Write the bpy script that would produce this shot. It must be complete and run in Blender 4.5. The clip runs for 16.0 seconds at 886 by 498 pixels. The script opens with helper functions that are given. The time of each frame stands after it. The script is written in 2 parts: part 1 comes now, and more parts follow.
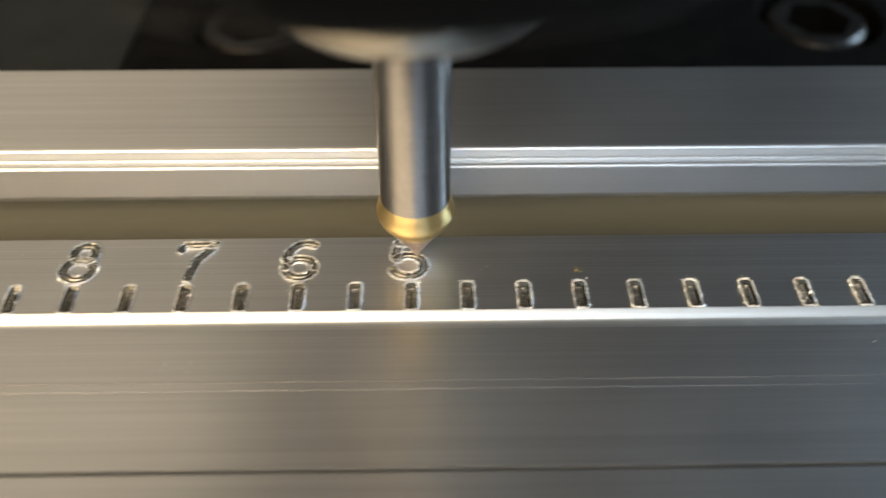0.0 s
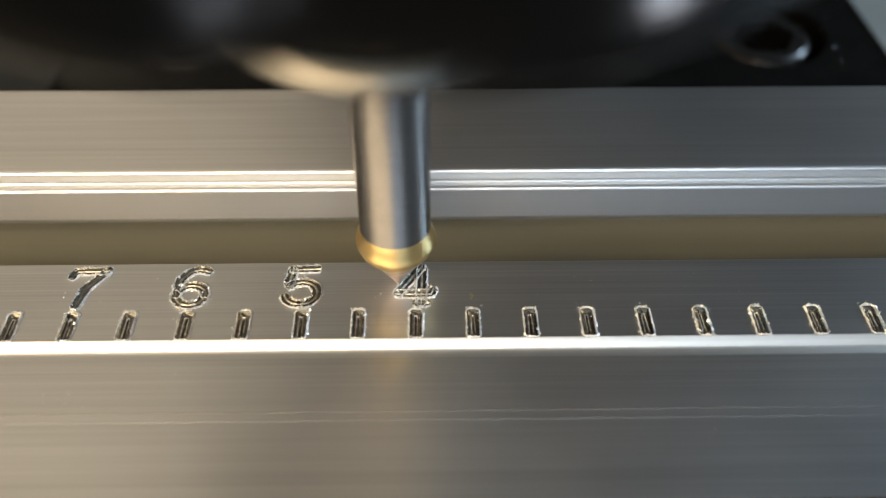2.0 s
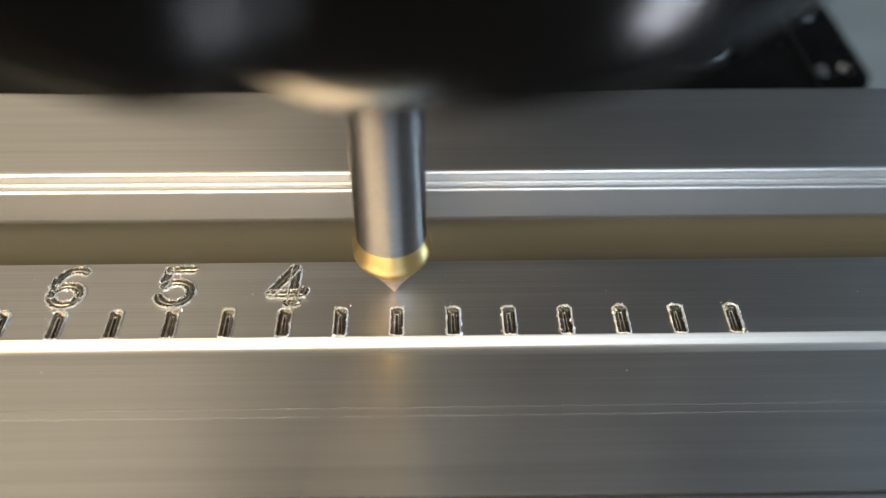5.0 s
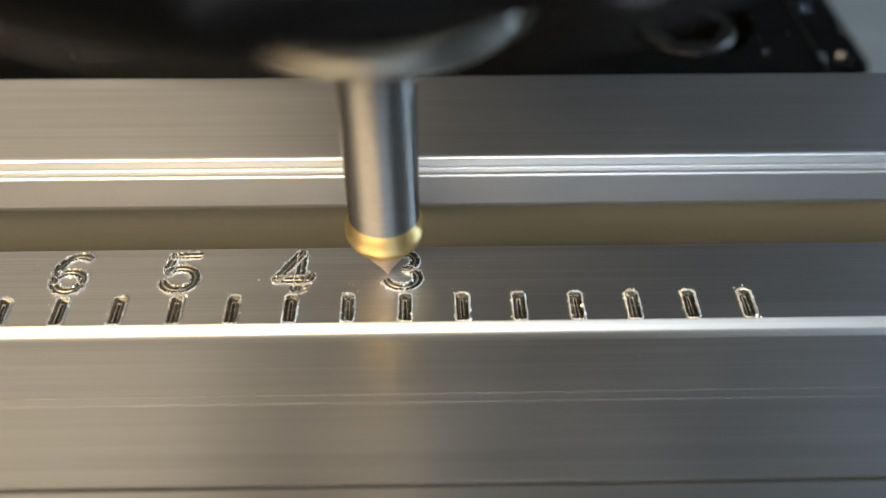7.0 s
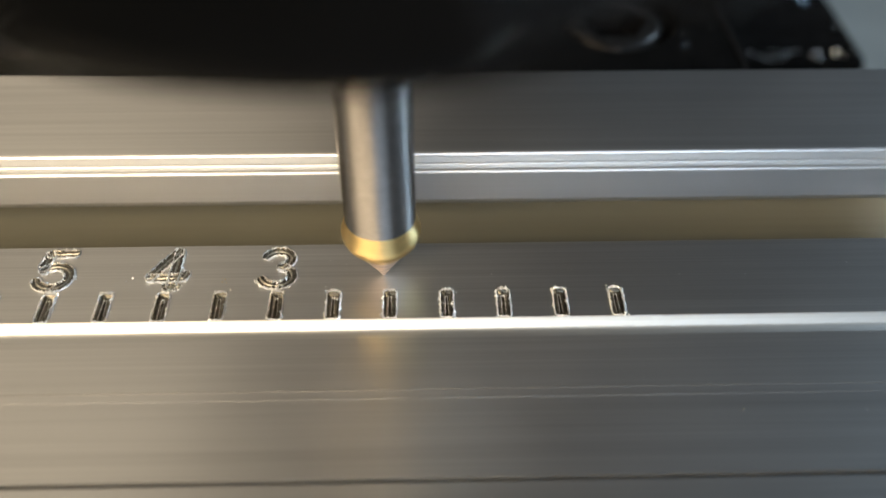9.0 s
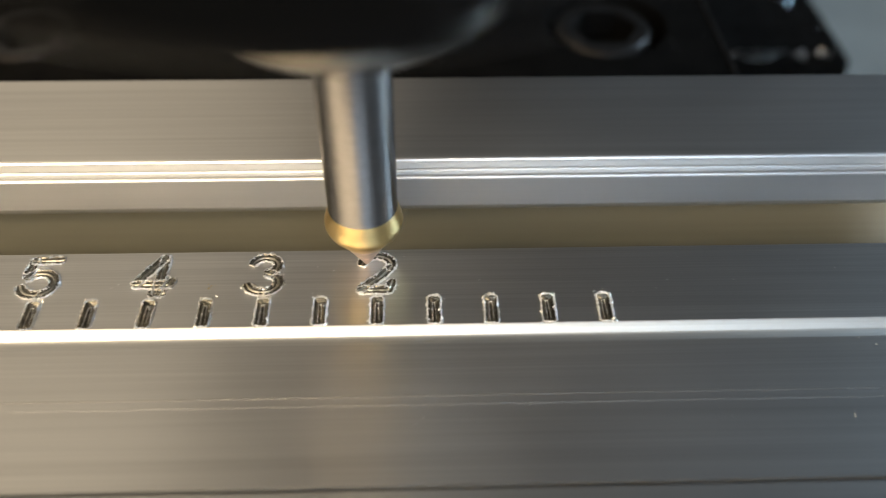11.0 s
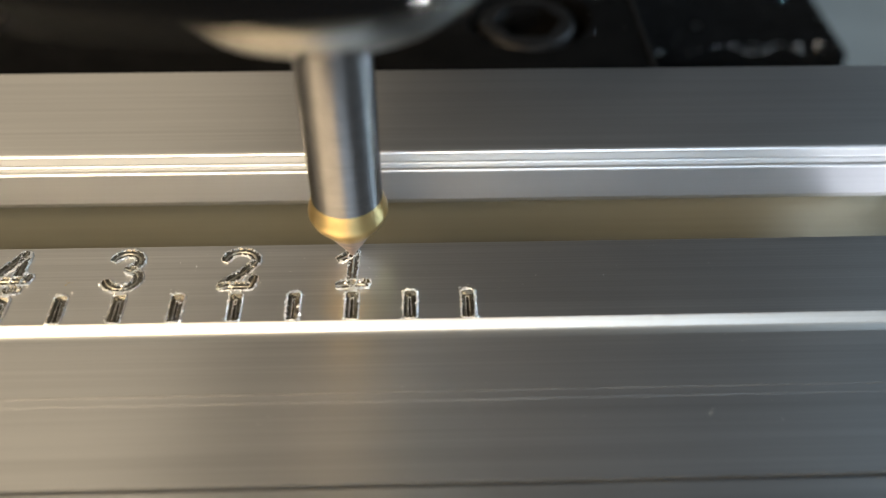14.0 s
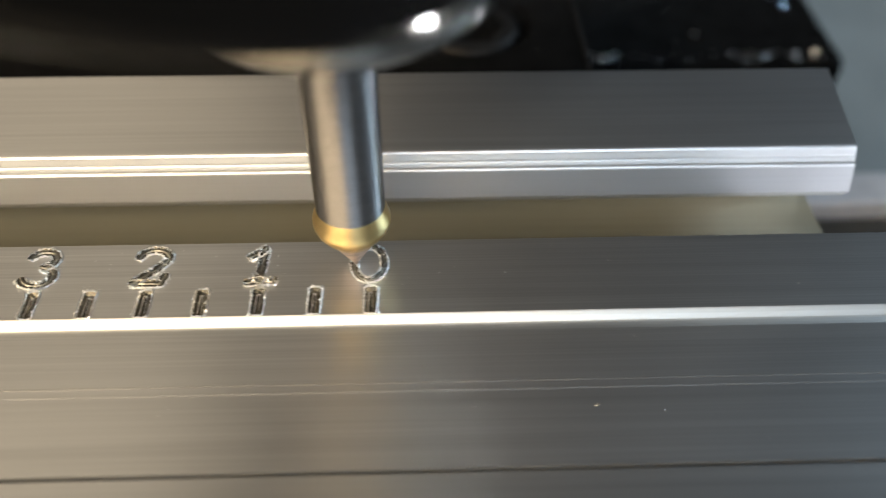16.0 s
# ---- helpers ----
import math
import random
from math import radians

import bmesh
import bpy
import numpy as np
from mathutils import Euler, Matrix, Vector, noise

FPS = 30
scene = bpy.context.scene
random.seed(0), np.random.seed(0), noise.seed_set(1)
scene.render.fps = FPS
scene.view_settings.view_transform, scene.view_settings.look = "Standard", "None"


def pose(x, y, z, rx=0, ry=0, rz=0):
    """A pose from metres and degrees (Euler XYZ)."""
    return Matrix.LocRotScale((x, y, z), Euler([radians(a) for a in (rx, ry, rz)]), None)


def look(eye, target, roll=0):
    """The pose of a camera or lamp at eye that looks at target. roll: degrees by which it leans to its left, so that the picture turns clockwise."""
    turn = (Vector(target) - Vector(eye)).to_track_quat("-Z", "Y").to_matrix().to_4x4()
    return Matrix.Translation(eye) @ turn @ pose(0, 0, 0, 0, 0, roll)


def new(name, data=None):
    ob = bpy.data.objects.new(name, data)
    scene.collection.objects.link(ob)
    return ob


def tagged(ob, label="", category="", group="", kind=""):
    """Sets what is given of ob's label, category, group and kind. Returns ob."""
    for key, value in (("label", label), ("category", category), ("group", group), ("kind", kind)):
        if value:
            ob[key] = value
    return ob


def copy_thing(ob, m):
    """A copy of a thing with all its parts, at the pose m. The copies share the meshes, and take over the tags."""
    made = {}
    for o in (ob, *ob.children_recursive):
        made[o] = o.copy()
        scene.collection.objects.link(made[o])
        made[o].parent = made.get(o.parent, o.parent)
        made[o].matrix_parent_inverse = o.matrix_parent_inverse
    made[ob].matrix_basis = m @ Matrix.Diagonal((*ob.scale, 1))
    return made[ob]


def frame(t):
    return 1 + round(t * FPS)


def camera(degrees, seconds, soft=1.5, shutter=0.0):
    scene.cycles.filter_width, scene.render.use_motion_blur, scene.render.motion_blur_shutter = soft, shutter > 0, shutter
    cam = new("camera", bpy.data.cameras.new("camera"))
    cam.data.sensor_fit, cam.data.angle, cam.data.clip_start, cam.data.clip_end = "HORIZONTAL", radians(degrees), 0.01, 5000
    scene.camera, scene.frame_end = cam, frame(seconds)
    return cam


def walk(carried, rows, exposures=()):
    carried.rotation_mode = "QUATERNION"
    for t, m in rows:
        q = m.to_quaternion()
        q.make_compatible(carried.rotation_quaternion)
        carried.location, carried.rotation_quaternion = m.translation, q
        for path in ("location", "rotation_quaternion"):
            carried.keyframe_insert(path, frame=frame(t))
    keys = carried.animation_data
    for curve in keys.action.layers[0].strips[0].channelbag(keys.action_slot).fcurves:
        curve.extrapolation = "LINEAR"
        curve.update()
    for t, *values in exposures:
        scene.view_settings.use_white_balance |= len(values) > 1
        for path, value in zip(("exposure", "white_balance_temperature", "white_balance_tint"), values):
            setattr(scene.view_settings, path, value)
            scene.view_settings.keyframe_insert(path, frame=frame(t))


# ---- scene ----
MM = 0.001
cam = camera(56.26, 16.0, soft=1.05, shutter=0.9)
cam.data.dof.use_dof = True
cam.data.dof.focus_distance = 0.0765
cam.data.dof.aperture_fstop = 16.0
# seconds, x, y, z in millimetres, yaw, pitch, roll in degrees
EYE = (
    (0, 1.23, -52.71, 55.68, -1.30, -46.24, 0.41),
    (0.5, 1.75, -51.54, 56.19, -0.90, -46.25, 0.45),
    (1, 1.64, -52.20, 56.59, -1.07, -46.26, 0.43),
    (1.5, 2.60, -50.02, 56.64, -1.06, -45.99, 0.30),
    (2, 3.11, -50.17, 56.15, -1.07, -45.90, 0.29),
    (2.5, 2.88, -48.98, 57.22, -1.13, -45.93, 0.39),
    (3, 2.57, -48.46, 57.62, -1.21, -45.82, 0.40),
    (3.5, 3.81, -50.23, 57.65, -1.04, -45.69, 0.24),
    (6, 3.07, -50.16, 56.63, -1.37, -46.01, 0.40),
    (6.5, 3.33, -49.84, 56.22, -1.32, -45.95, 0.33),
    (7, 3.86, -50.65, 55.64, -1.27, -46.10, 0.28),
    (7.5, 3.69, -50.38, 55.74, -1.18, -46.24, 0.18),
    (8, 3.82, -50.88, 55.76, -1.10, -46.15, 0.16),
    (8.5, 3.66, -49.75, 56.25, -1.43, -46.72, 0.37),
    (11, 4.93, -52.03, 55.96, -2.22, -46.22, 0.81),
    (11.5, 4.59, -50.40, 56.48, -2.39, -46.56, 0.94),
    (12, 5.29, -49.99, 56.93, -2.29, -46.62, 0.89),
    (12.5, 5.22, -50.18, 56.61, -2.25, -46.54, 0.82),
    (13, 5.22, -50.49, 56.33, -2.34, -46.47, 0.85),
    (13.5, 5.77, -52.46, 54.81, -2.20, -46.24, 0.72),
    (14, 6.26, -51.73, 54.89, -2.12, -46.40, 0.64),
    (14.5, 5.62, -51.08, 56.16, -2.24, -46.40, 0.63),
    (15, 6.38, -50.15, 57.33, -2.13, -46.53, 0.59),
    (15.5, 6.30, -50.83, 57.29, -2.23, -46.45, 0.66),
    (16, 6.05, -52.37, 56.22, -2.15, -46.12, 0.56),
)


def eye_pose(x, y, z, yaw, pitch, roll):
    return pose(x * MM, y * MM, z * MM, 0, 0, yaw) @ pose(0, 0, 0, 90 + pitch) @ pose(0, 0, 0, 0, 0, roll)


walk(cam, [(t, eye_pose(*row)) for t, *row in EYE])

# seconds, x and y of the machine table in millimetres
TABLE = (
    (0, 49.53, -5.07),
    (0.2, 51.10, -4.00),
    (0.35, 50.40, -3.60),
    (0.5, 42.72, -2.91),
    (0.6, 41.20, -2.90),
    (0.8, 41.00, -3.60),
    (1, 40.31, -5.87),
    (1.5, 39.64, -2.41),
    (2, 41.63, -4.69),
    (2.5, 39.22, -3.70),
    (3, 40.09, -3.15),
    (3.5, 41.31, -4.83),
    (3.7, 40.20, -6.00),
    (4.3, 40.80, -4.40),
    (4.42, 40.20, -3.20),
    (4.6, 31.20, -2.80),
    (5.2, 30.20, -4.40),
    (5.8, 29.80, -5.70),
    (6, 31.53, -5.76),
    (6.5, 29.56, -2.27),
    (7, 31.61, -4.11),
    (7.5, 30.43, -5.08),
    (8, 29.38, -4.52),
    (8.3, 31.10, -3.10),
    (8.4, 29.60, -2.40),
    (8.5, 23.96, -1.85),
    (8.6, 20.40, -1.90),
    (8.8, 20.40, -2.40),
    (9.4, 21.20, -5.20),
    (10.1, 19.80, -3.60),
    (10.8, 21.50, -3.60),
    (11, 21.04, -5.73),
    (11.5, 20.11, -2.25),
    (11.9, 20.25, -2.30),
    (12, 15.09, -1.99),
    (12.1, 11.00, -2.00),
    (12.5, 10.52, -2.51),
    (13, 9.89, -2.50),
    (13.5, 10.87, -3.35),
    (14, 10.16, -5.96),
    (14.5, 10.77, -2.13),
    (14.6, 6.20, -2.20),
    (14.7, 2.30, -2.40),
    (15, 1.54, -3.36),
    (15.5, -0.94, -2.66),
    (16, 1.47, -4.39),
)
# seconds, height of the cutter tip in millimetres
LIFT = ((0, -0.2), (0.36, -0.2), (0.45, 2.1), (0.75, 2.1), (0.95, -0.15), (4.3, -0.2), (4.42, 2.2), (4.72, 2.2), (4.95, -0.2),
        (8.3, -0.15), (8.4, 1.6), (8.5, 2.1), (8.72, 2.0), (8.95, -0.2), (11.0, -0.4), (11.9, -0.2), (12.0, 2.4), (12.2, 2.4), (12.4, -0.3),
        (14.52, -0.15), (14.6, 2.6), (14.8, 2.7), (14.98, -0.3), (16, -0.15))

# ---- light ----
world = bpy.data.worlds.new("workshop_air")
scene.world = world
world.use_nodes = True
world.node_tree.nodes["Background"].inputs[0].default_value = (0.55, 0.6, 0.7, 1)
world.node_tree.nodes["Background"].inputs[1].default_value = 0.05


def area_lamp(name, eye, target, size, power, colour):
    data = bpy.data.lights.new(name, "AREA")
    data.shape, data.size, data.size_y, data.energy, data.color = "RECTANGLE", size[0], size[1], power, colour
    ob = new(name, data)
    ob.matrix_world = look(eye, target)
    return ob


WARM, COOL = (1.0, 0.79, 0.52), (0.64, 0.81, 1.0)
area_lamp("work_lamp_light", (-0.30, -0.42, 0.42), (-0.04, 0, 0), (0.62, 0.20), 4.5, WARM)
area_lamp("window_light", (0.20, -0.80, 0.62), (0, 0, 0), (0.5, 0.5), 2.65, COOL)
area_lamp("window_light", (1.20, 0.35, 0.48), (0, 0, 0), (0.25, 0.25), 11.0, (0.56, 0.78, 1.0))
area_lamp("machine_lamp_light", (0.253, -0.130, -0.123), (0.02, 0, 0.02), (0.06, 0.06), 1.6, (0.86, 0.90, 1.0))
# Unseen fill panels, added to brighten what the level surfaces mirror.
area_lamp("ceiling_fill", (-0.76, 0.75, 1.45), (-0.76, 0.75, 0), (1.0, 1.5), 2.1, (1.0, 0.82, 0.60))
area_lamp("ceiling_fill", (0.80, 0.75, 1.45), (0.80, 0.75, 0), (1.3, 1.5), 0.08, (0.70, 0.86, 1.0))
scene.view_settings.exposure = 0.4


# ---- materials ----
def material(name, base, metallic, rough, build=None):
    m = bpy.data.materials.new(name)
    m.use_nodes = True
    nt = m.node_tree
    b = nt.nodes["Principled BSDF"]
    b.inputs["Base Color"].default_value = (*base, 1)
    b.inputs["Metallic"].default_value = metallic
    b.inputs["Roughness"].default_value = rough
    if build:
        build(nt, b, base, rough)
    return m


def field(nt, scale, stretch=(1, 1, 1), detail=4.0, rough=0.6):
    """A noise over the thing's own space, in features of about 1 / scale metres."""
    co = nt.nodes.new("ShaderNodeTexCoord")
    mp = nt.nodes.new("ShaderNodeMapping")
    mp.inputs["Scale"].default_value = stretch
    nz = nt.nodes.new("ShaderNodeTexNoise")
    nz.inputs["Scale"].default_value = scale
    nz.inputs["Detail"].default_value = detail
    nz.inputs["Roughness"].default_value = rough
    nt.links.new(co.outputs["Object"], mp.inputs["Vector"])
    nt.links.new(mp.outputs["Vector"], nz.inputs["Vector"])
    return nz.outputs["Fac"]


def spread(nt, fac, low, high, a=0.3, b=0.7):
    r = nt.nodes.new("ShaderNodeMapRange")
    r.inputs["From Min"].default_value, r.inputs["From Max"].default_value = a, b
    r.inputs["To Min"].default_value, r.inputs["To Max"].default_value = low, high
    nt.links.new(fac, r.inputs["Value"])
    return r.outputs["Result"]


def blend(nt, fac, c0, c1):
    mx = nt.nodes.new("ShaderNodeMix")
    mx.data_type = "RGBA"
    mx.inputs["A"].default_value, mx.inputs["B"].default_value = (*c0, 1), (*c1, 1)
    nt.links.new(fac, mx.inputs["Factor"])
    return mx.outputs["Result"]


def bump(nt, b, fac, height, strength=1.0):
    bp = nt.nodes.new("ShaderNodeBump")
    bp.inputs["Distance"].default_value = height
    bp.inputs["Strength"].default_value = strength
    nt.links.new(fac, bp.inputs["Height"])
    nt.links.new(bp.outputs["Normal"], b.inputs["Normal"])


def brushed(aniso, grain, height):
    """Drawn metal whose die lines run along x."""
    def build(nt, b, base, rough):
        fine = field(nt, 1.0, (25, 5200, 5200), 3)
        wide = field(nt, 1.0, (6, 620, 620), 3)
        blot = field(nt, 90.0, (0.5, 1, 1), 5)
        tone = nt.nodes.new("ShaderNodeMath")
        tone.operation = "ADD"
        nt.links.new(spread(nt, fine, 0, 0.5), tone.inputs[0])
        nt.links.new(spread(nt, wide, 0, 0.5), tone.inputs[1])
        nt.links.new(blend(nt, tone.outputs[0], tuple(c * (1 - grain) for c in base), tuple(min(1, c * (1 + grain)) for c in base)), b.inputs["Base Color"])
        nt.links.new(spread(nt, blot, rough * 0.95, rough * 1.05), b.inputs["Roughness"])
        b.inputs["Anisotropic"].default_value = aniso
        shape = nt.nodes.new("ShaderNodeNewGeometry")
        across = nt.nodes.new("ShaderNodeVectorMath")
        across.operation = "CROSS_PRODUCT"
        across.inputs[1].default_value = (1, 0, 0)
        nt.links.new(shape.outputs["True Normal"], across.inputs[0])
        nt.links.new(across.outputs[0], b.inputs["Tangent"])
        bump(nt, b, fine, height)
    return build


def grainy(scale, c_amount, r_amount, height):
    def build(nt, b, base, rough):
        big, small = field(nt, scale, detail=5), field(nt, scale * 9, detail=4)
        nt.links.new(blend(nt, spread(nt, big, 0, 1), tuple(c * (1 - c_amount) for c in base), tuple(min(1, c * (1 + c_amount)) for c in base)), b.inputs["Base Color"])
        nt.links.new(spread(nt, small, max(0.02, rough - r_amount), min(1, rough + r_amount)), b.inputs["Roughness"])
        bump(nt, b, small, height)
    return build


ALU = material("drawn_aluminium", (0.56, 0.56, 0.55), 1.0, 0.418, brushed(0.57, 0.16, 0.000005))
# Rail ribs: their highlight lifted by a paler base colour on the same aluminium.
ALU_EDGE = material("highlit_aluminium_edge", (0.80, 0.80, 0.80), 1.0, 0.40, brushed(0.1, 0.02, 0.0000003))
ALU_BEVEL = material("rounded_aluminium_bevel", (0.62, 0.62, 0.60), 1.0, 0.46, brushed(0.1, 0.08, 0.000003))
ALU_FACE = material("smooth_aluminium_face", (0.62, 0.62, 0.63), 1.0, 0.35, brushed(0.3, 0.05, 0.000001))
ALU_SCORE = material("dull_die_line", (0.45, 0.44, 0.42), 1.0, 0.46, brushed(0.5, 0.1, 0.000001))
ALU_LINE = material("polished_die_line", (0.57, 0.57, 0.56), 1.0, 0.43, brushed(0.57, 0.1, 0.000001))
SLIDE = material("ground_steel", (0.50, 0.50, 0.52), 0.3, 0.4, grainy(120, 0.15, 0.1, 0.00002))
# Channel floor: shade and warm light put into the profile's aluminium colour.
ALU_FLOOR = material("warm_shaded_aluminium", (0.36, 0.34, 0.26), 0.5, 0.42, brushed(0.4, 0.10, 0.000003))
# The same aluminium as the ledge, its groove shade put into two darker colours.
POCKET_HALF_SHADE = material("half_shaded_pocket", (0.36, 0.34, 0.29), 1.0, 0.4, grainy(2500, 0.5, 0.12, 0.000008))
CUT_SHADE = material("shaded_groove", (0.17, 0.16, 0.135), 1.0, 0.28, grainy(2500, 0.5, 0.12, 0.000008))
BURR = material("raised_burr", (0.93, 0.92, 0.90), 1.0, 0.42, grainy(3000, 0.1, 0.1, 0.000006))
CARBIDE = material("ground_carbide", (0.28, 0.265, 0.26), 1.0, 0.27, grainy(900, 0.06, 0.05, 0.000002))
GOLD = material("titanium_nitride_coating", (0.86, 0.63, 0.28), 1.0, 0.34, grainy(900, 0.12, 0.1, 0.000004))
TIP = material("worn_cutting_tip", (0.80, 0.66, 0.58), 1.0, 0.5, grainy(1500, 0.25, 0.1, 0.00001))
NUT = material("polished_nut_steel", (0.38, 0.355, 0.315), 1.0, 0.15, grainy(300, 0.15, 0.06, 0.000003))
BLACK_NUT = material("black_oxide_nut", (0.003, 0.003, 0.003), 0.0, 0.16, grainy(400, 0.3, 0.06, 0.000004))
BLACK = material("black_oxide_steel", (0.006, 0.0055, 0.005), 0.0, 0.5, grainy(220, 0.35, 0.12, 0.00002))
BLACK_WET = material("oily_black_casting", (0.006, 0.006, 0.006), 0.0, 0.25, grainy(150, 0.4, 0.1, 0.00005))
GREEN_BLACK = material("oily_green_black_steel", (0.013, 0.0135, 0.011), 0.0, 0.4, grainy(150, 0.3, 0.1, 0.00004))
SOCKET = material("blackened_screw_steel", (0.045, 0.042, 0.04), 0.7, 0.3, grainy(600, 0.3, 0.12, 0.00002))
GREY = material("grey_machine_paint", (0.21, 0.222, 0.213), 0.0, 0.5, grainy(30, 0.12, 0.1, 0.0001))
WALL = material("pale_wall_paint", (0.42, 0.42, 0.41), 0.0, 0.8, grainy(6, 0.08, 0.05, 0.0005))
DARK_WALL = material("dark_ceiling_paint", (0.20, 0.20, 0.21), 0.0, 0.8, grainy(6, 0.08, 0.05, 0.0005))
SADDLE = material("dark_brown_grease", (0.03, 0.024, 0.016), 0.0, 0.4, grainy(120, 0.4, 0.1, 0.00005))
FLOOR = material("workshop_concrete", (0.16, 0.155, 0.15), 0.0, 0.7, grainy(8, 0.25, 0.1, 0.001))
BRASSY = material("straw_coloured_chip", (0.75, 0.55, 0.12), 1.0, 0.35)


for m, level in ((BLACK_NUT, 0.019), (BLACK_WET, 0.04), (BLACK, 0.035)):
    m.node_tree.nodes["Principled BSDF"].inputs["Specular IOR Level"].default_value = level


# ---- mesh helpers (millimetres in, metres out) ----
def mesh_of(name, verts, faces, mats, slots=None, smooth=False):
    me = bpy.data.meshes.new(name)
    me.from_pydata([(x * MM, y * MM, z * MM) for x, y, z in verts], [], faces)
    for m in mats:
        me.materials.append(m)
    if slots:
        me.polygons.foreach_set("material_index", slots)
    if smooth:
        me.polygons.foreach_set("use_smooth", [True] * len(me.polygons))
    me.update()
    return me


def put(name, me, parent=None, at=(0, 0, 0), label=""):
    ob = new(name, me)
    ob.location = [c * MM for c in at]
    if parent:
        ob.parent = parent
    return tagged(ob, label)


def box(x0, x1, y0, y1, z0, z1, name, mat, bevel=0.0):
    bm = bmesh.new()
    bmesh.ops.create_cube(bm, size=1)
    for v in bm.verts:
        v.co = ((x0 + x1) / 2 + v.co.x * (x1 - x0), (y0 + y1) / 2 + v.co.y * (y1 - y0), (z0 + z1) / 2 + v.co.z * (z1 - z0))
    if bevel:
        bmesh.ops.bevel(bm, geom=bm.edges[:], offset=bevel, segments=2, affect="EDGES", profile=0.5)
    for v in bm.verts:
        v.co *= MM
    me = bpy.data.meshes.new(name)
    bm.to_mesh(me)
    bm.free()
    me.materials.append(mat)
    return me


def lathe(name, profile, mats, slots=None, n=64, smooth=True, cap=True):
    """A body turned round z from (radius, height) pairs."""
    verts, faces, slot = [], [], []
    for r, z in profile:
        verts += [(r * math.cos(2 * math.pi * k / n), r * math.sin(2 * math.pi * k / n), z) for k in range(n)]
    for i in range(len(profile) - 1):
        for k in range(n):
            a, b = i * n + k, i * n + (k + 1) % n
            faces.append((a, b, b + n, a + n))
            slot.append(slots[i] if slots else 0)
    if cap:
        faces += [tuple(range(n - 1, -1, -1)), tuple(range((len(profile) - 1) * n, len(profile) * n))]
        slot += [slot[0], slot[-1]]
    me = mesh_of(name, verts, faces, mats, slot, smooth)
    me.set_sharp_from_angle(angle=radians(28))
    return me


def extrude(name, profile, x0, x1, mats, slots, close=True):
    """A bar along x with the section profile of (y, z) pairs; slots: a material for each side."""
    n = len(profile)
    verts = [(x0, y, z) for y, z in profile] + [(x1, y, z) for y, z in profile]
    faces, slot = [], []
    for i in range(n):
        j = (i + 1) % n
        if slots[i] is None:
            continue
        faces.append((i, j, n + j, n + i))
        slot.append(slots[i])
    if close:
        faces += [tuple(range(n - 1, -1, -1)), tuple(range(n, 2 * n))]
        slot += [0, 0]
    return mesh_of(name, verts, faces, mats, slot)


# ---- room ----
def room():
    for name, size, mat in (("floor", (-1500, 1500, -1500, 1500, -960, -900), FLOOR), ("ceiling", (-1500, 1500, -1500, 1500, 1500, 1560), DARK_WALL),
                            ("wall_north", (-1500, 1500, 1500, 1560, -900, 1500), WALL), ("wall_south", (-1500, 1500, -1560, -1500, -900, 1500), WALL),
                            ("wall_west", (-1560, -1500, -1560, 1560, -900, 1500), WALL), ("wall_east", (1500, 1560, -1560, 1560, -900, 1500), WALL)):
        tagged(put(name, box(*size, name, mat)), "plain painted workshop " + name.split("_")[0], "wall" if "wall" in name else name, kind="structure")


room()

X_END, X_FAR = 50.74, -150.0
TICK_W, TICK_Y0, TICK_Y1 = 0.57, -1.58, 1.58
TICKS = [-5.0 * k for k in range(21)]


def extrusion():
    """Aluminium profile with a scale on its upper ledge: ledge, bevel, front shelf, channel and a raised rear rail."""
    profile = [(-16.0, -17), (-16.0, -1.36), (-3.1, -0.785), (-2.8, -0.755), (-2.55, -0.70), (-2.38, -0.62), (-2.24, -0.50), (-2.02, -0.29), (-1.86, -0.16), (-1.75, -0.07), (-1.64, 0.0),
               (7.26, 0.0), (7.32, -0.06), (7.32, -11.0), (25.5, -10.8), (25.5, -4.9), (18.0, -4.9),
               (17.0, -3.55), (17.95, -0.80), (18.0, -0.66), (18.12, -0.54), (18.26, -0.47), (18.32, -0.44), (18.34, -0.36), (18.45, -0.14), (18.50, -0.04), (18.58, 0.04), (18.65, 0.08), (18.67, 0.18),
               (18.93, 0.72), (18.98, 0.86), (19.10, 1.00), (19.28, 1.10), (30.1, 3.3), (30.4, 3.1), (30.4, -17)]
    slots = [0] * len(profile)
    for i in range(2, 10):
        slots[i] = 4
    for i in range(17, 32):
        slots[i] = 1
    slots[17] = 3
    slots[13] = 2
    slots[10] = None
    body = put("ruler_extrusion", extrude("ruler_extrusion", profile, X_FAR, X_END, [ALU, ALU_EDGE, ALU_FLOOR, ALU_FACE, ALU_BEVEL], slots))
    tagged(body, "brushed aluminium profile with an engraved centimetre scale", "extrusion")
    # the ledge, with an opening at each tick
    xs = [X_FAR]
    for x in sorted(TICKS):
        xs += [x - TICK_W, x + TICK_W]
    xs.append(X_END)
    ys = [-1.64, TICK_Y0, TICK_Y1, 7.26]
    verts = [(x, y, 0) for x in xs for y in ys]
    faces = []
    for i in range(len(xs) - 1):
        for j in range(3):
            if j == 1 and i % 2:
                continue
            a = i * 4 + j
            faces.append((a, a + 4, a + 5, a + 1))
    put("ledge", mesh_of("ledge", verts, faces, [ALU]), body)
    for y, half, mat in ((-8.25, 0.05, ALU_SCORE), (-9.05, 0.05, ALU_LINE)):
        put("die_line", box(X_FAR, X_END, y - half, y + half, -1.6, -0.995 + 0.0446 * (y + 8.25) + 0.001, "die_line", mat), body)
    return body


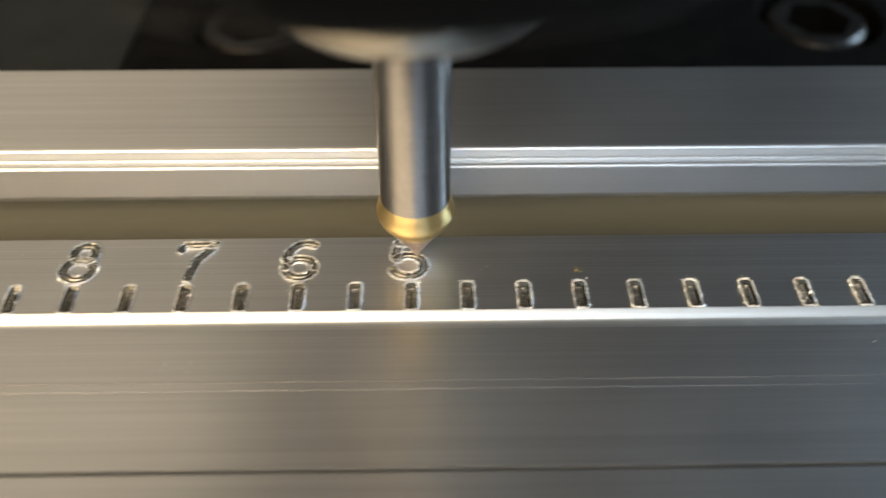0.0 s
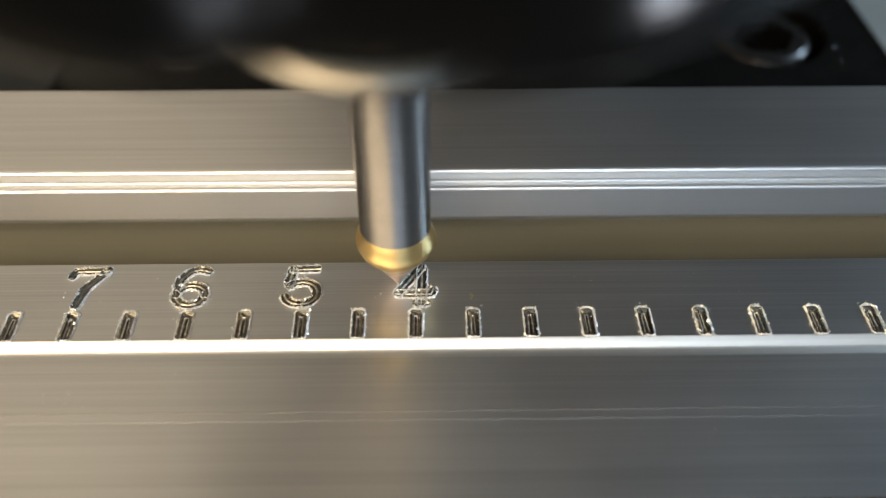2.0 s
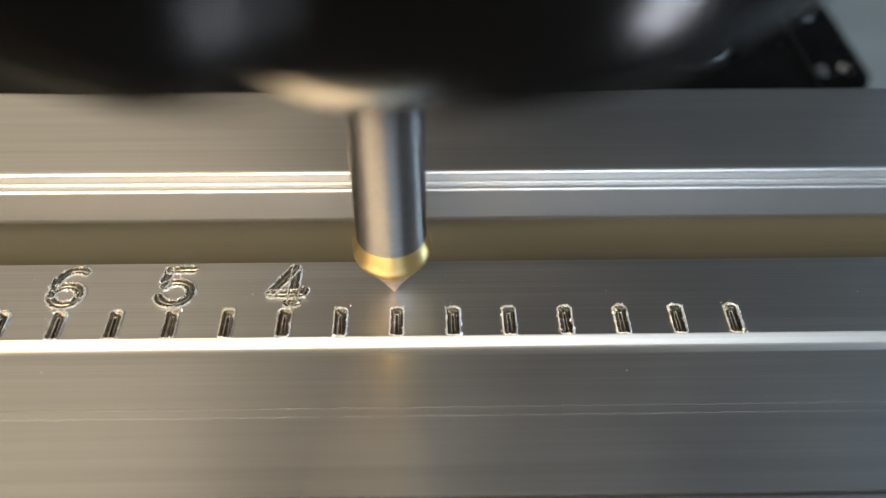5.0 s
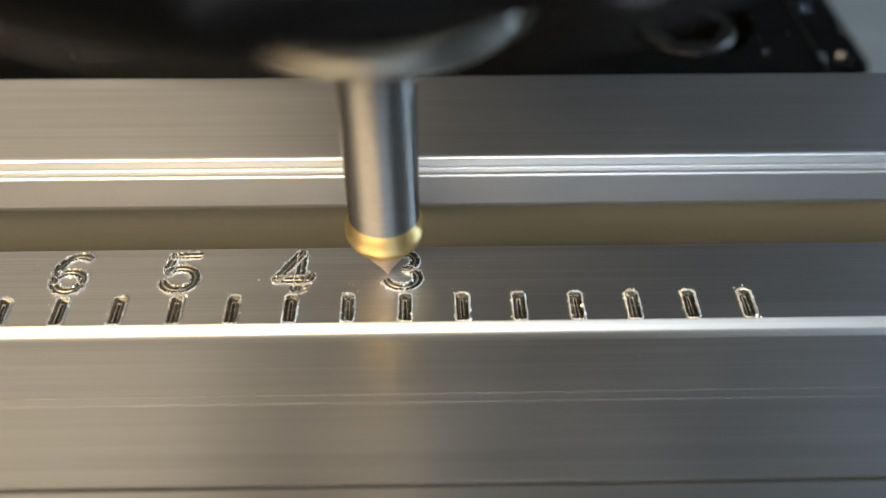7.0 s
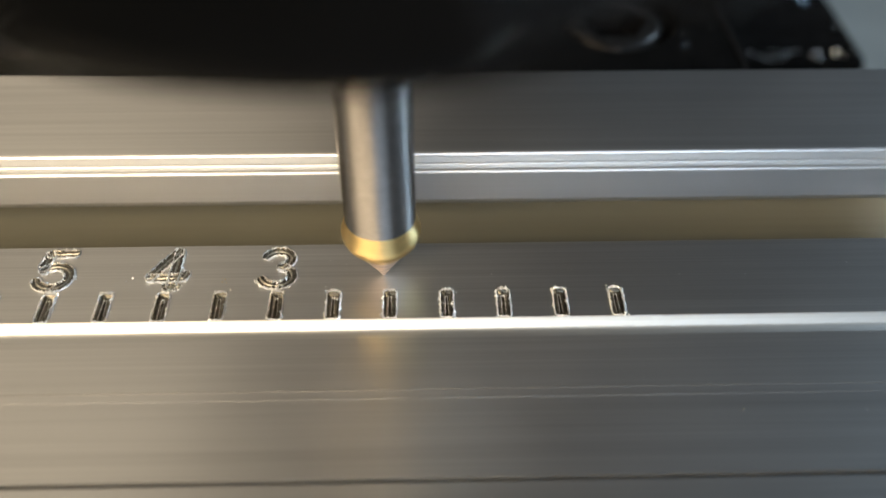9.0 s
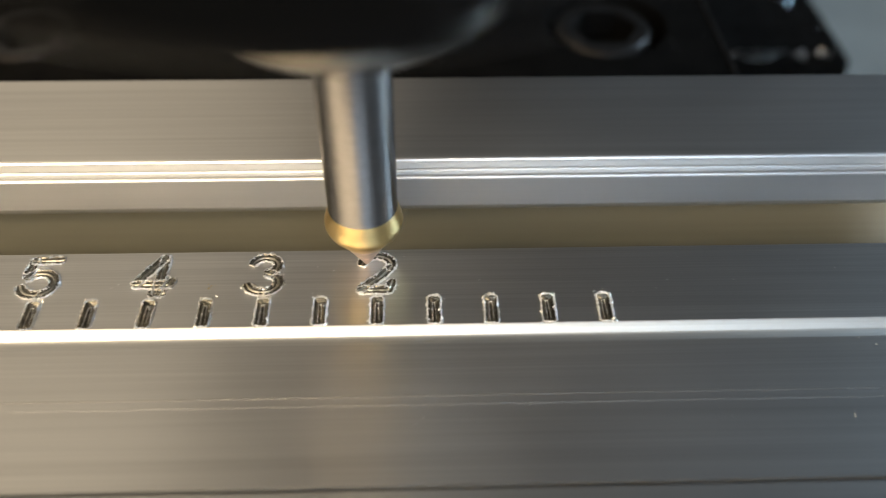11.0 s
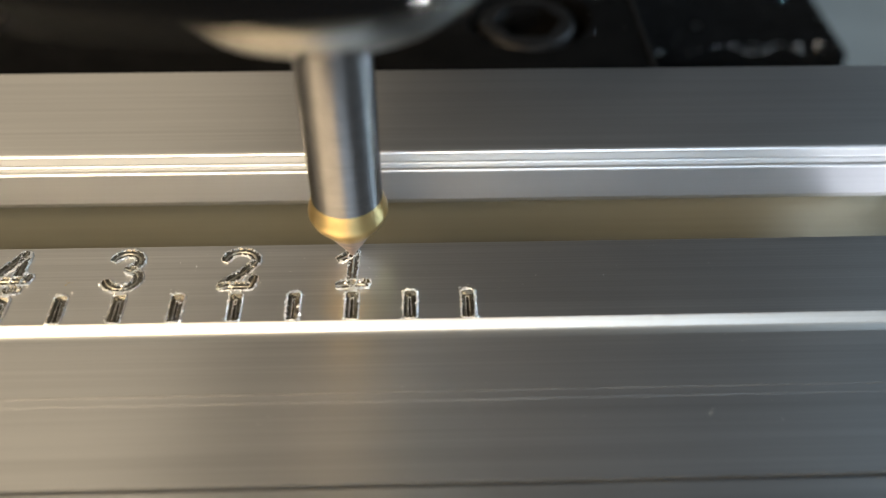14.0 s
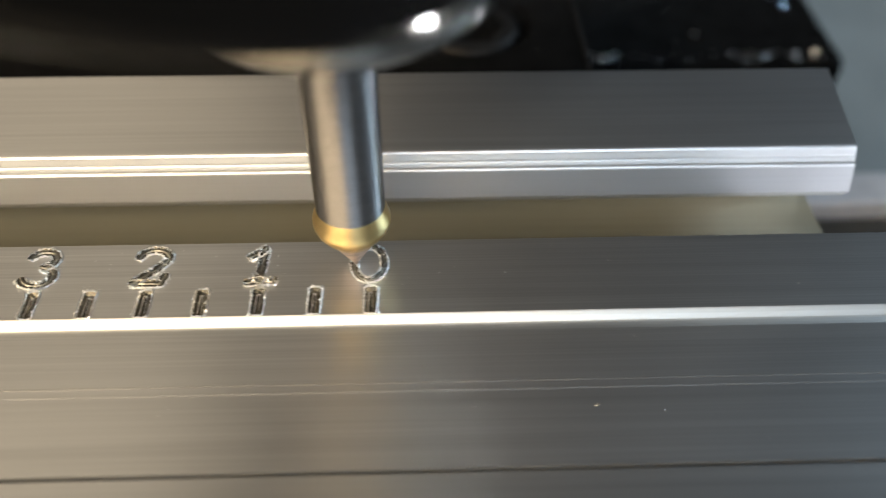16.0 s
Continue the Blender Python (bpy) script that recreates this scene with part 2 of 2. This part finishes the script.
def tick_mesh(rng):
    """A shallow milled pocket: sloping walls and a floor with the ridges left between the cutter's passes."""
    w, y0, y1, d = TICK_W, TICK_Y0, TICK_Y1, -0.30
    xs = [-0.36, -0.2, -0.1, 0.06, 0.16, 0.36]
    zs = [d, d + rng.uniform(0, 0.1), d + rng.uniform(0.05, 0.2), d, d + rng.uniform(0.05, 0.2), d]
    verts = [(-w, y0, 0), (w, y0, 0), (w, y1, 0), (-w, y1, 0)]
    verts += [(x, y0 + 0.22, z) for x, z in zip(xs, zs)] + [(x + rng.uniform(-0.04, 0.04), y1 - 0.42, z) for x, z in zip(xs, zs)]
    faces = [(0, 1, 9, 8, 7, 6, 5, 4), (1, 2, 15, 9), (2, 3, 10, 11, 12, 13, 14, 15), (3, 0, 4, 10)]
    faces += [(4 + k, 5 + k, 11 + k, 10 + k) for k in range(5)]
    # walls and one strip in the deep shade tone, other strips in the half tone
    return mesh_of("tick_groove", verts, faces, [POCKET_HALF_SHADE, CUT_SHADE], [1, 1, 1, 1, 0, 0, 1, 0, 0])


def ridge(path, rng, width=0.10, height=0.09, step=0.09):
    """A ragged lip of raised metal along a path of (x, y) points: small jagged crests, uneven in height and place."""
    pts = []
    for (ax, ay), (bx, by) in zip(path, path[1:]):
        n = max(1, round(math.hypot(bx - ax, by - ay) / step))
        pts += [(ax + (bx - ax) * k / n, ay + (by - ay) * k / n) for k in range(n)]
    pts.append(path[-1])
    verts, faces = [], []
    for i, (x, y) in enumerate(pts):
        px, py = pts[max(0, i - 1)]
        qx, qy = pts[min(len(pts) - 1, i + 1)]
        l = math.hypot(qx - px, qy - py) or 1
        nx, ny = -(qy - py) / l, (qx - px) / l
        big = rng.random() < 0.18
        h = height * rng.uniform(0.55, 1.2) * (1.8 if big else 1)
        w = width * rng.uniform(0.5, 1.15) * (1.6 if big else 1)
        o = rng.uniform(-0.025, 0.025)
        verts += [(x + nx * (o - w / 2), y + ny * (o - w / 2), -0.02), (x + nx * (o + rng.uniform(-0.3, 0.3) * w), y + ny * (o + rng.uniform(-0.3, 0.3) * w), h), (x + nx * (o + w / 2), y + ny * (o + w / 2), -0.02)]
        if i:
            a = 3 * (i - 1)
            faces += [(a, a + 3, a + 4, a + 1), (a + 1, a + 4, a + 5, a + 2)]
    return verts, faces


def joined(parts):
    verts, faces = [], []
    for v, f in parts:
        faces += [tuple(i + len(verts) for i in q) for q in f]
        verts += v
    return verts, faces


def flecks(rng, n, x0, x1, y0, y1, size):
    """Loose crumbs of metal: small crooked tetrahedra."""
    parts = []
    for _ in range(n):
        x, y, s = rng.uniform(x0, x1), rng.uniform(y0, y1), size * rng.uniform(0.4, 1.4)
        v = [(x + rng.uniform(-s, s), y + rng.uniform(-s, s), rng.uniform(0, s * 0.4) - 0.01) for _ in range(3)] + [(x, y, s)]
        parts.append((v, [(0, 1, 2), (0, 1, 3), (1, 2, 3), (2, 0, 3)]))
    return joined(parts)


def crumbs(path, rng, share, size=0.13):
    """Torn bits that cling to an edge: small crooked tetrahedra beside some of its points."""
    parts = []
    for x, y in path:
        if rng.random() < share:
            parts.append(flecks(rng, 1, x - 0.12, x + 0.12, y - 0.12, y + 0.12, size))
    return joined(parts)


def ticks(body):
    rng = random.Random(4)
    for x in TICKS:
        g = put("tick_mark", tick_mesh(rng), body, (x, 0, 0), "engraved tick with ragged bright burr")
        w, a, b = TICK_W + 0.03, TICK_Y0 - 0.02, TICK_Y1 + 0.03
        loop = [(-w, a + 0.2), (-w + 0.15, a), (w - 0.15, a), (w, a + 0.2), (w, b - 0.25), (w - 0.25, b), (-w + 0.25, b), (-w, b - 0.25), (-w, a + 0.2)]
        sides = [(sx * w, a + 0.2 * k) for sx in (-1, 1) for k in range(16)] + [(0.2 * k - 0.6, b) for k in range(7)]
        parts = [ridge(loop, rng, 0.16, 0.15, 0.07), crumbs(sides, rng, rng.uniform(0.3, 0.9), 0.17), flecks(rng, rng.randint(3, 7), -0.9, 0.9, -1.5, 2.1, 0.08)]
        parts.append(ridge([(-0.35, b), (0.35, b)], rng, 0.16, 0.16))
        if rng.random() < 0.6:
            parts.append(ridge([(w + 0.06, a + rng.uniform(0.2, 1.0)), (w + 0.06, b - 0.3)], rng, 0.2, 0.2))
        # thin bright lips left standing between the passes
        u, lo, hi = 0.17 + rng.uniform(-0.03, 0.03), TICK_Y0 + 0.45, TICK_Y1 - 0.7
        lips, f = ridge([(-u, lo), (-u, hi), (u * rng.uniform(0.2, 1), hi + 0.05), (u, lo + rng.uniform(0, 0.4))], rng, 0.075, 0.05)
        parts.append(([(x, y, z - 0.16) for x, y, z in lips], f))
        put("burr", mesh_of("burr", *joined(parts), [BURR]), g)


# strokes of the digits, each 3.7 wide and 5 high round (0, 4.4)
def arc(cx, cy, rx, ry, a0, a1, n=14):
    return [(cx + rx * math.cos(radians(a0 + (a1 - a0) * k / n)), cy + ry * math.sin(radians(a0 + (a1 - a0) * k / n))) for k in range(n + 1)]


DIGITS = {
    0: [arc(-0.25, 4.35, 1.4, 2.1, 95, 270), arc(-0.25, 4.35, 1.4, 2.1, -95, 90)],
    1: [[(0.0, 6.35), (-0.15, 2.5)], [(-1.25, 5.35), (-0.5, 5.85), (-0.02, 6.4)], [(-1.2, 2.2), (-0.1, 2.4), (1.05, 2.3), (1.1, 2.55)]],
    2: [arc(-0.15, 5.3, 1.35, 1.15, 170, -20), [(1.05, 4.9), (0.3, 3.95), (-1.5, 2.4)], [(-1.5, 2.3), (1.0, 2.3), (1.25, 3.2)]],
    3: [arc(-0.3, 5.45, 1.15, 0.98, 165, -75), arc(-0.25, 3.35, 1.35, 1.1, 78, -90), arc(-0.25, 3.35, 1.45, 1.1, -90, -160)],
    4: [[(0.4, 6.5), (-1.65, 3.35)], [(-1.65, 3.3), (1.35, 3.3), (1.5, 3.75)], [(0.55, 6.45), (0.45, 2.3)], [(0.0, 2.25), (0.95, 2.25)]],
    5: [[(-1.3, 6.4), (1.0, 6.45)], [(-1.3, 6.35), (-1.5, 4.6)], arc(-0.25, 3.55, 1.4, 1.3, 145, -90), arc(-0.25, 3.4, 1.5, 1.15, -90, -165)],
    6: [arc(0.25, 4.3, 1.7, 2.15, 62, 180), arc(-0.15, 3.4, 1.3, 1.15, 180, 0), arc(-0.15, 3.4, 1.3, 1.15, 0, -180)],
    7: [[(-1.3, 5.65), (-0.95, 6.35), (1.85, 6.4)], [(1.75, 6.25), (0.35, 4.3), (-0.05, 2.2)]],
    8: [arc(0.0, 5.4, 0.98, 0.95, -90, 270, 22), arc(-0.1, 3.35, 1.32, 1.15, 90, 450, 22)],
    9: [arc(0.0, 5.1, 1.25, 1.3, 0, 360, 22), [(1.2, 5.0), (0.8, 3.5), (-0.3, 2.35), (-0.9, 2.4)]],
}


def stroke_parts(path, rng, half):
    """One cut stroke: a V-shaped furrow between two thrown-up lips, with a ragged burr on its edge."""
    dense = []
    for (ax, ay), (bx, by) in zip(path, path[1:]):
        n = max(1, round(math.hypot(bx - ax, by - ay) / 0.16))
        dense += [(ax + (bx - ax) * k / n, ay + (by - ay) * k / n) for k in range(n)]
    dense.append(path[-1])
    (ax, ay), (bx, by) = dense[-2:]
    l = math.hypot(bx - ax, by - ay)
    tail = (bx + (bx - ax) / l * half * 0.7, by + (by - ay) / l * half * 0.7)
    (ax, ay), (bx, by) = dense[1], dense[0]
    l = math.hypot(bx - ax, by - ay)
    dense = [(bx + (bx - ax) / l * half * 0.7, by + (by - ay) / l * half * 0.7)] + dense + [tail]
    rings, last = [], len(dense) - 1
    left, right = [], []
    for i, (x, y) in enumerate(dense):
        px, py = dense[max(0, i - 1)]
        qx, qy = dense[min(last, i + 1)]
        l = math.hypot(qx - px, qy - py) or 1
        nx, ny = -(qy - py) / l, (qx - px) / l
        end = i in (0, last)
        w = half * (0.55 if end else 1) * rng.uniform(0.93, 1.07)
        crest, deep = 0.13 * rng.uniform(0.6, 1.3), 0.12 if end else 0.012
        mid = rng.uniform(0.05, 0.11)
        rings.append([(x + nx * w * o, y + ny * w * o, z) for o, z in ((1.12, -0.02), (1.0, crest), (0.72, deep), (0.24, deep), (0.0, deep + mid), (-0.24, deep), (-0.72, deep), (-1.0, crest), (-1.12, -0.02))])
        left.append((x + nx * w, y + ny * w))
        right.append((x - nx * w, y - ny * w))
    verts = [v for r in rings for v in r]
    faces = [(9 * i + j, 9 * i + j + 1, 9 * i + j + 10, 9 * i + j + 9) for i in range(last) for j in range(8)]
    # lips bright, walls and floor in the painted shade tone, middle ridge half shaded
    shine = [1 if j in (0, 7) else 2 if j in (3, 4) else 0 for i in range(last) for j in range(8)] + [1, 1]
    faces += [tuple(range(8, -1, -1)), tuple(range(9 * last, 9 * last + 9))]
    return (verts, faces, shine), [ridge(left, rng, 0.17, 0.19, 0.08), ridge(right, rng, 0.17, 0.19, 0.08), crumbs(left + right, rng, 0.7, 0.16)]


STROKES = []


def digits(body):
    for number, strokes in DIGITS.items():
        rng = random.Random(20 + number)
        for i, path in enumerate(strokes):
            floor_part, lips = stroke_parts(path, rng, 0.34 if number == 0 else 0.46)
            s = put("digit_stroke", mesh_of("digit_stroke", floor_part[0], floor_part[1], [CUT_SHADE, BURR, POCKET_HALF_SHADE], floor_part[2]), body, (-10 * number, 0, 0), "cut stroke of the engraved digit %d" % number)
            lips.append(flecks(rng, 4, -1.8, 1.8, 2.0, 6.8, 0.08))
            put("burr", mesh_of("burr", *joined(lips), [BURR]), s)
            STROKES.append((number, i, s))


def cutter():
    tool = lathe("engraving_cutter", [(0.05, 0), (0.45, 0.8), (2.15, 3.8), (2.7, 4.5), (3.2, 5.2), (3.42, 5.8), (3.42, 6.2), (3.25, 6.8), (3.0, 7.6), (3.0, 45)], [TIP, GOLD, CARBIDE], [0, 0, 1, 1, 1, 1, 1, 1, 2])
    ob = put("engraving_cutter", tool)
    tagged(ob, "steel engraving cutter with a gold-coated conical tip", "cutter")
    for k in range(2):
        a = math.pi * k
        v = [(q * math.cos(a + u), q * math.sin(a + u), z) for q, u, z in ((0.1, 0, 0.15), (1.45, 0, 2.7), (2.05, 0, 3.9), (1.85, 0.5, 3.9), (0.9, 0.6, 2.0))]
        v += [(x * 0.8, y * 0.8, z + 0.1) for x, y, z in v]
        f = [(0, 1, 2, 3, 4), (9, 8, 7, 6, 5)] + [(i, (i + 1) % 5, 5 + (i + 1) % 5, 5 + i) for i in range(5)]
        put("cutting_lip", mesh_of("cutting_lip", v, f, [TIP]), ob, label="worn cutting lip")
    return ob


def collet_nut():
    """Collet nut: a bright nose ring round the cutter, and a wide black body with six spanner notches round its edge."""
    n = 180
    profile = [(11.4, 31.0), (13.2, 33.2), (22.0, 38.0), (25.8, 39.0), (27.0, 39.6), (27.8, 40.6), (28.0, 41.9), (28.0, 51.0), (27.2, 52.4), (22.2, 53.5), (20, 59)]
    dent = [0, 0, 0.3, 0.9, 1, 1, 1, 1, 0.9, 0, 0]
    verts, faces = [], []
    for (r, z), d in zip(profile, dent):
        for k in range(n):
            a = 2 * math.pi * k / n
            off = abs((a + math.pi / 6) % (math.pi / 3) - math.pi / 6)
            notch = 2.6 * max(0.0, 1 - (off / 0.16) ** 4)
            q = r - d * notch
            verts.append((q * math.cos(a), q * math.sin(a), z))
    for i in range(len(profile) - 1):
        for k in range(n):
            a, b = i * n + k, i * n + (k + 1) % n
            faces.append((a, b, b + n, a + n))
    faces.append(tuple(range((len(profile) - 1) * n, len(profile) * n)))
    me = mesh_of("collet_nut", verts, faces, [BLACK_NUT], smooth=True)
    me.set_sharp_from_angle(angle=radians(40))
    ob = put("collet_nut", me)
    tagged(ob, "glossy black notched collet nut with a bright nose", "nut")
    put("nose_ring", lathe("nose_ring", [(3.2, 24.6), (4.4, 24.5), (5.2, 24.9), (9.4, 27.2), (11.0, 28.2), (12.0, 29.2), (12.3, 30.2), (12.2, 31.6)], [NUT], n=96), ob, label="polished steel nose ring")
    return ob


def spindle():
    me = lathe("spindle_nose", [(12, 59), (28, 59), (30, 61), (30, 80), (38, 82), (40, 85), (40, 190)], [BLACK_WET], n=64)
    ob = put("spindle_nose", me)
    tagged(ob, "black cylindrical milling spindle above the cutter", "spindle")
    return ob


def unseen_milling_head():
    """Unseen housing over and behind the spindle, placed to shade the work's right side."""
    ob = put("unseen_milling_head", box(4, 175, 42, 300, 64, 420, "unseen_milling_head", BLACK_WET, 6))
    return tagged(ob, "unseen dark milling head housing, placed to shade the right side", "machine")


def socket_screw():
    """Cap screw sunk in its counterbore."""
    n = 36
    ob = put("cap_screw", lathe("cap_screw", [(7.4, -5), (7.6, -1.6), (7.3, -1.0), (6.7, -0.6), (6.2, -0.6)], [SOCKET], n=n, cap=False))
    rim = [(6.2 * math.cos(2 * math.pi * k / n), 6.2 * math.sin(2 * math.pi * k / n), -0.6) for k in range(n)]
    edge = []
    for k in range(n):
        a = 2 * math.pi * k / n
        q = 4.45 / math.cos((a % (math.pi / 3)) - math.pi / 6)
        edge.append((q * math.cos(a), q * math.sin(a)))
    verts = rim + [(x * 1.05, y * 1.05, -0.62) for x, y in edge] + [(x, y, -0.95) for x, y in edge] + [(x, y, -5) for x, y in edge]
    faces = [(i * n + k, i * n + (k + 1) % n, (i + 1) * n + (k + 1) % n, (i + 1) * n + k) for i in range(3) for k in range(n)] + [tuple(range(3 * n, 4 * n))]
    put("hex_socket", mesh_of("hex_socket", verts, faces, [SOCKET, BLACK], [0] * n + [1] * (2 * n + 1)), ob, label="dark hexagon recess")
    put("counterbore", lathe("counterbore", [(7.7, -5), (9.4, -5), (9.4, -0.2), (9.75, 0.0), (10.1, 0.02)], [BLACK], n=n, cap=False), ob, label="chamfered black counterbore")
    return ob


PLATE_Z = -12.4
SCREWS = [(12.9, 67.4), (-75.6, 67.4)]


def jaw_plate():
    """Black clamping plate behind the profile, with an opening for each screw."""
    bm = bmesh.new()
    x0, x1, y0, y1, z = -92.0, 29.9, 31.0, 110.0, PLATE_Z
    r, n = 10.0, 36
    edges = []
    def ring(points):
        vs = [bm.verts.new((x * MM, y * MM, z * MM)) for x, y in points]
        edges.extend(bm.edges.new((vs[i], vs[(i + 1) % len(vs)])) for i in range(len(vs)))
    ring([(x0, y0), (x1, y0), (x1, y1), (x0, y1)])
    for sx, sy in SCREWS:
        ring([(sx + r * math.cos(2 * math.pi * k / n), sy + r * math.sin(2 * math.pi * k / n)) for k in range(n)])
    bmesh.ops.triangle_fill(bm, use_beauty=True, edges=edges)
    for f in bm.faces:
        f.normal_update()
        if f.normal.z < 0:
            f.normal_flip()
    me = bpy.data.meshes.new("jaw_plate")
    bm.to_mesh(me)
    bm.free()
    me.materials.append(BLACK)
    ob = put("jaw_plate", me)
    tagged(ob, "black oxide steel clamping plate with sunk cap screws", "plate")
    put("edge", box(x0, x1, y0, y1, z - 7, z - 5.2, "edge", BLACK), ob)
    rng = random.Random(8)
    v, f = joined([flecks(rng, 30, 18, 29, 58, 85, 0.11), flecks(rng, 40, -90, 20, 56, 85, 0.09)])
    put("swarf", mesh_of("swarf", [(x, y, c + z) for x, y, c in v], f, [BURR]), ob, label="fine bright metal crumbs")["kind"] = "stuff"
    put("rim", box(x1 - 0.6, x1, y0, y1, z - 5.3, z + 0.25, "rim", SOCKET, 0.2), ob, label="worn bright end edge")
    return ob


def end_block():
    """Greenish black block butting against the plate's far end."""
    ob = put("end_block", box(-230, -92.4, 31.0, 110.0, PLATE_Z - 7, PLATE_Z - 0.3, "end_block", GREEN_BLACK, 0.6))
    return tagged(ob, "dark oily steel block beside the clamping plate", "block")


def vise_base():
    ob = put("vise_base", box(-150, 27, -60, 112, -60, -32, "vise_base", SOCKET, 1.0))
    tagged(ob, "dark steel machine vise bed under the workpiece", "vise")
    put("rest", box(-150, 27, -14, 29, -32, -17, "rest", SOCKET, 0.5), ob)
    put("plate_rest", box(-150, 26, 36, 108, -32, -19.4, "plate_rest", SOCKET, 0.5), ob)
    return ob


def front_bar():
    ob = put("front_clamp_bar", box(-150, X_END + 4, -46, -16.3, -32, -1.55, "front_clamp_bar", ALU))
    tagged(ob, "brushed aluminium clamping bar in front of the profile", "bar")
    rng = random.Random(9)
    parts = [ridge([(-26, -20.3), (-1.3, -20.3), (-1.0, -21.0)], rng, 0.2, 0.16)]
    put("burr", mesh_of("burr", *joined(parts), [BURR]), ob, (0, 0, -1.55), "ragged bright burr along a slot")
    return ob


def machine_bed():
    ob = put("machine_bed", box(-260, 95, 92, 330, -100, -40, "machine_bed", BLACK_WET, 1.5))
    tagged(ob, "oily black machine casting with metal crumbs", "machine")
    rng = random.Random(6)
    v, f = joined([flecks(rng, 46, 20, 80, 92.3, 96, 0.4), flecks(rng, 34, 72, 92, 92.3, 96, 0.45), flecks(rng, 9, 60, 94, 98, 125, 0.5)])
    put("swarf", mesh_of("swarf", [(x, y, z - 40) for x, y, z in v], f, [BURR]), ob, label="bright metal crumbs on the casting")["kind"] = "stuff"
    return ob


def saddle():
    ob = put("machine_saddle", box(-260, 320, 15, 51.5, -105, -45, "machine_saddle", SADDLE, 1.5))
    tagged(ob, "dark oily machine saddle under the vise", "machine")
    put("slideway", box(-260, 320, 51.5, 60, -105, -42, "slideway", SLIDE, 1.0), ob, label="pale ground steel slideway")
    return ob


def chip_tray():
    ob = put("chip_tray", box(-400, 500, -300, 700, -165, -135, "chip_tray", GREY, 2))
    tagged(ob, "grey painted machine tray below the table", "tray")
    put("side_wall", box(500, 506, -300, 700, -165, -60, "side_wall", GREY, 1), ob)
    put("back_wall", box(-400, 506, 700, 706, -165, -60, "back_wall", GREY, 1), ob)
    return ob


def chips():
    rng = random.Random(3)
    v, f = joined([flecks(rng, 120, -110, 48, 0.2, 7.0, 0.07)])
    ob = tagged(put("metal_dust", mesh_of("metal_dust", v, f, [BURR])), "scattered bright metal crumbs on the profile", "swarf", kind="stuff")
    v, f = joined([flecks(rng, 70, -110, 48, -15, -3.2, 0.06), flecks(rng, 16, -75, -68, -7.4, -6.2, 0.08)])
    two = tagged(put("metal_dust", mesh_of("metal_dust", [(x, y, z - 0.637 + 0.0446 * y) for x, y, z in v], f, [BURR])), "fine bright metal crumbs on the shelf", "swarf", kind="stuff")
    return [ob, two]


def straw_chip():
    rng = random.Random(12)
    v, f = joined([flecks(rng, 7, -35.1, -34.5, 2.6, 3.3, 0.13)])
    ob = put("curled_chip", mesh_of("curled_chip", v, f, [BRASSY]))
    return tagged(ob, "tiny straw-coloured metal chip beside the tick", "chip")


body = extrusion()
ticks(body)
digits(body)
tool = cutter()
nut = collet_nut()
head = spindle()
housing = unseen_milling_head()
plate = jaw_plate()
block = end_block()
screws = []
first = socket_screw()
first.location = (SCREWS[0][0] * MM, SCREWS[0][1] * MM, PLATE_Z * MM)
tagged(first, "black socket head cap screw sunk in the plate", "screw", "screws of the clamping plate")
screws = [first, copy_thing(first, pose(SCREWS[1][0] * MM, SCREWS[1][1] * MM, PLATE_Z * MM, 0, 0, 20))]
vise = vise_base()
bar = front_bar()
bed = machine_bed()
tray = chip_tray()
base = saddle()
dust = chips() + [straw_chip()]


def motions():
    for ob in [body, plate, block, vise, bar, *screws, *dust]:
        x, y, z = ob.location
        turn = ob.matrix_basis.to_3x3().to_4x4()
        walk(ob, [(t, Matrix.Translation((x + a * MM, y + b * MM, z)) @ turn) for t, a, b in TABLE])
    times, heights = [t for t, _ in LIFT], [h for _, h in LIFT]
    steps = sorted({round(0.1 * k, 2) for k in range(161)} | set(times))
    for ob in (tool, nut):
        walk(ob, [(t, pose(0, 0, float(np.interp(t, times, heights)) * MM, 0, 0, 600 * t + float(np.interp(t, (0, 1, 1.5, 6.5, 7, 8, 11.5, 12.5, 13, 14, 15, 15.5, 16), (2, 4, 26, 29, 42, 54, 60, 74, 104, 120, 127, 129, 176))))) for t in steps])
    for ob in (head, housing):
        walk(ob, [(t, pose(0, 0, h * MM)) for t, h in LIFT])
    # each stroke comes up as the cutter passes
    begin = {4: 0.95, 3: 4.95, 2: 8.95, 1: 12.42, 0: 15.08}
    pace = {4: 0.22, 3: 0.25, 2: 0.25, 1: 0.25, 0: 0.42}
    for number, i, s in STROKES:
        if number in begin:
            t = begin[number] + pace[number] * i
            x = -10 * number * MM
            walk(s, [(0, pose(x, 0, -0.6 * MM)), (t, pose(x, 0, -0.6 * MM)), (t + 0.25, pose(x, 0, 0)), (16, pose(x, 0, 0))])


motions()
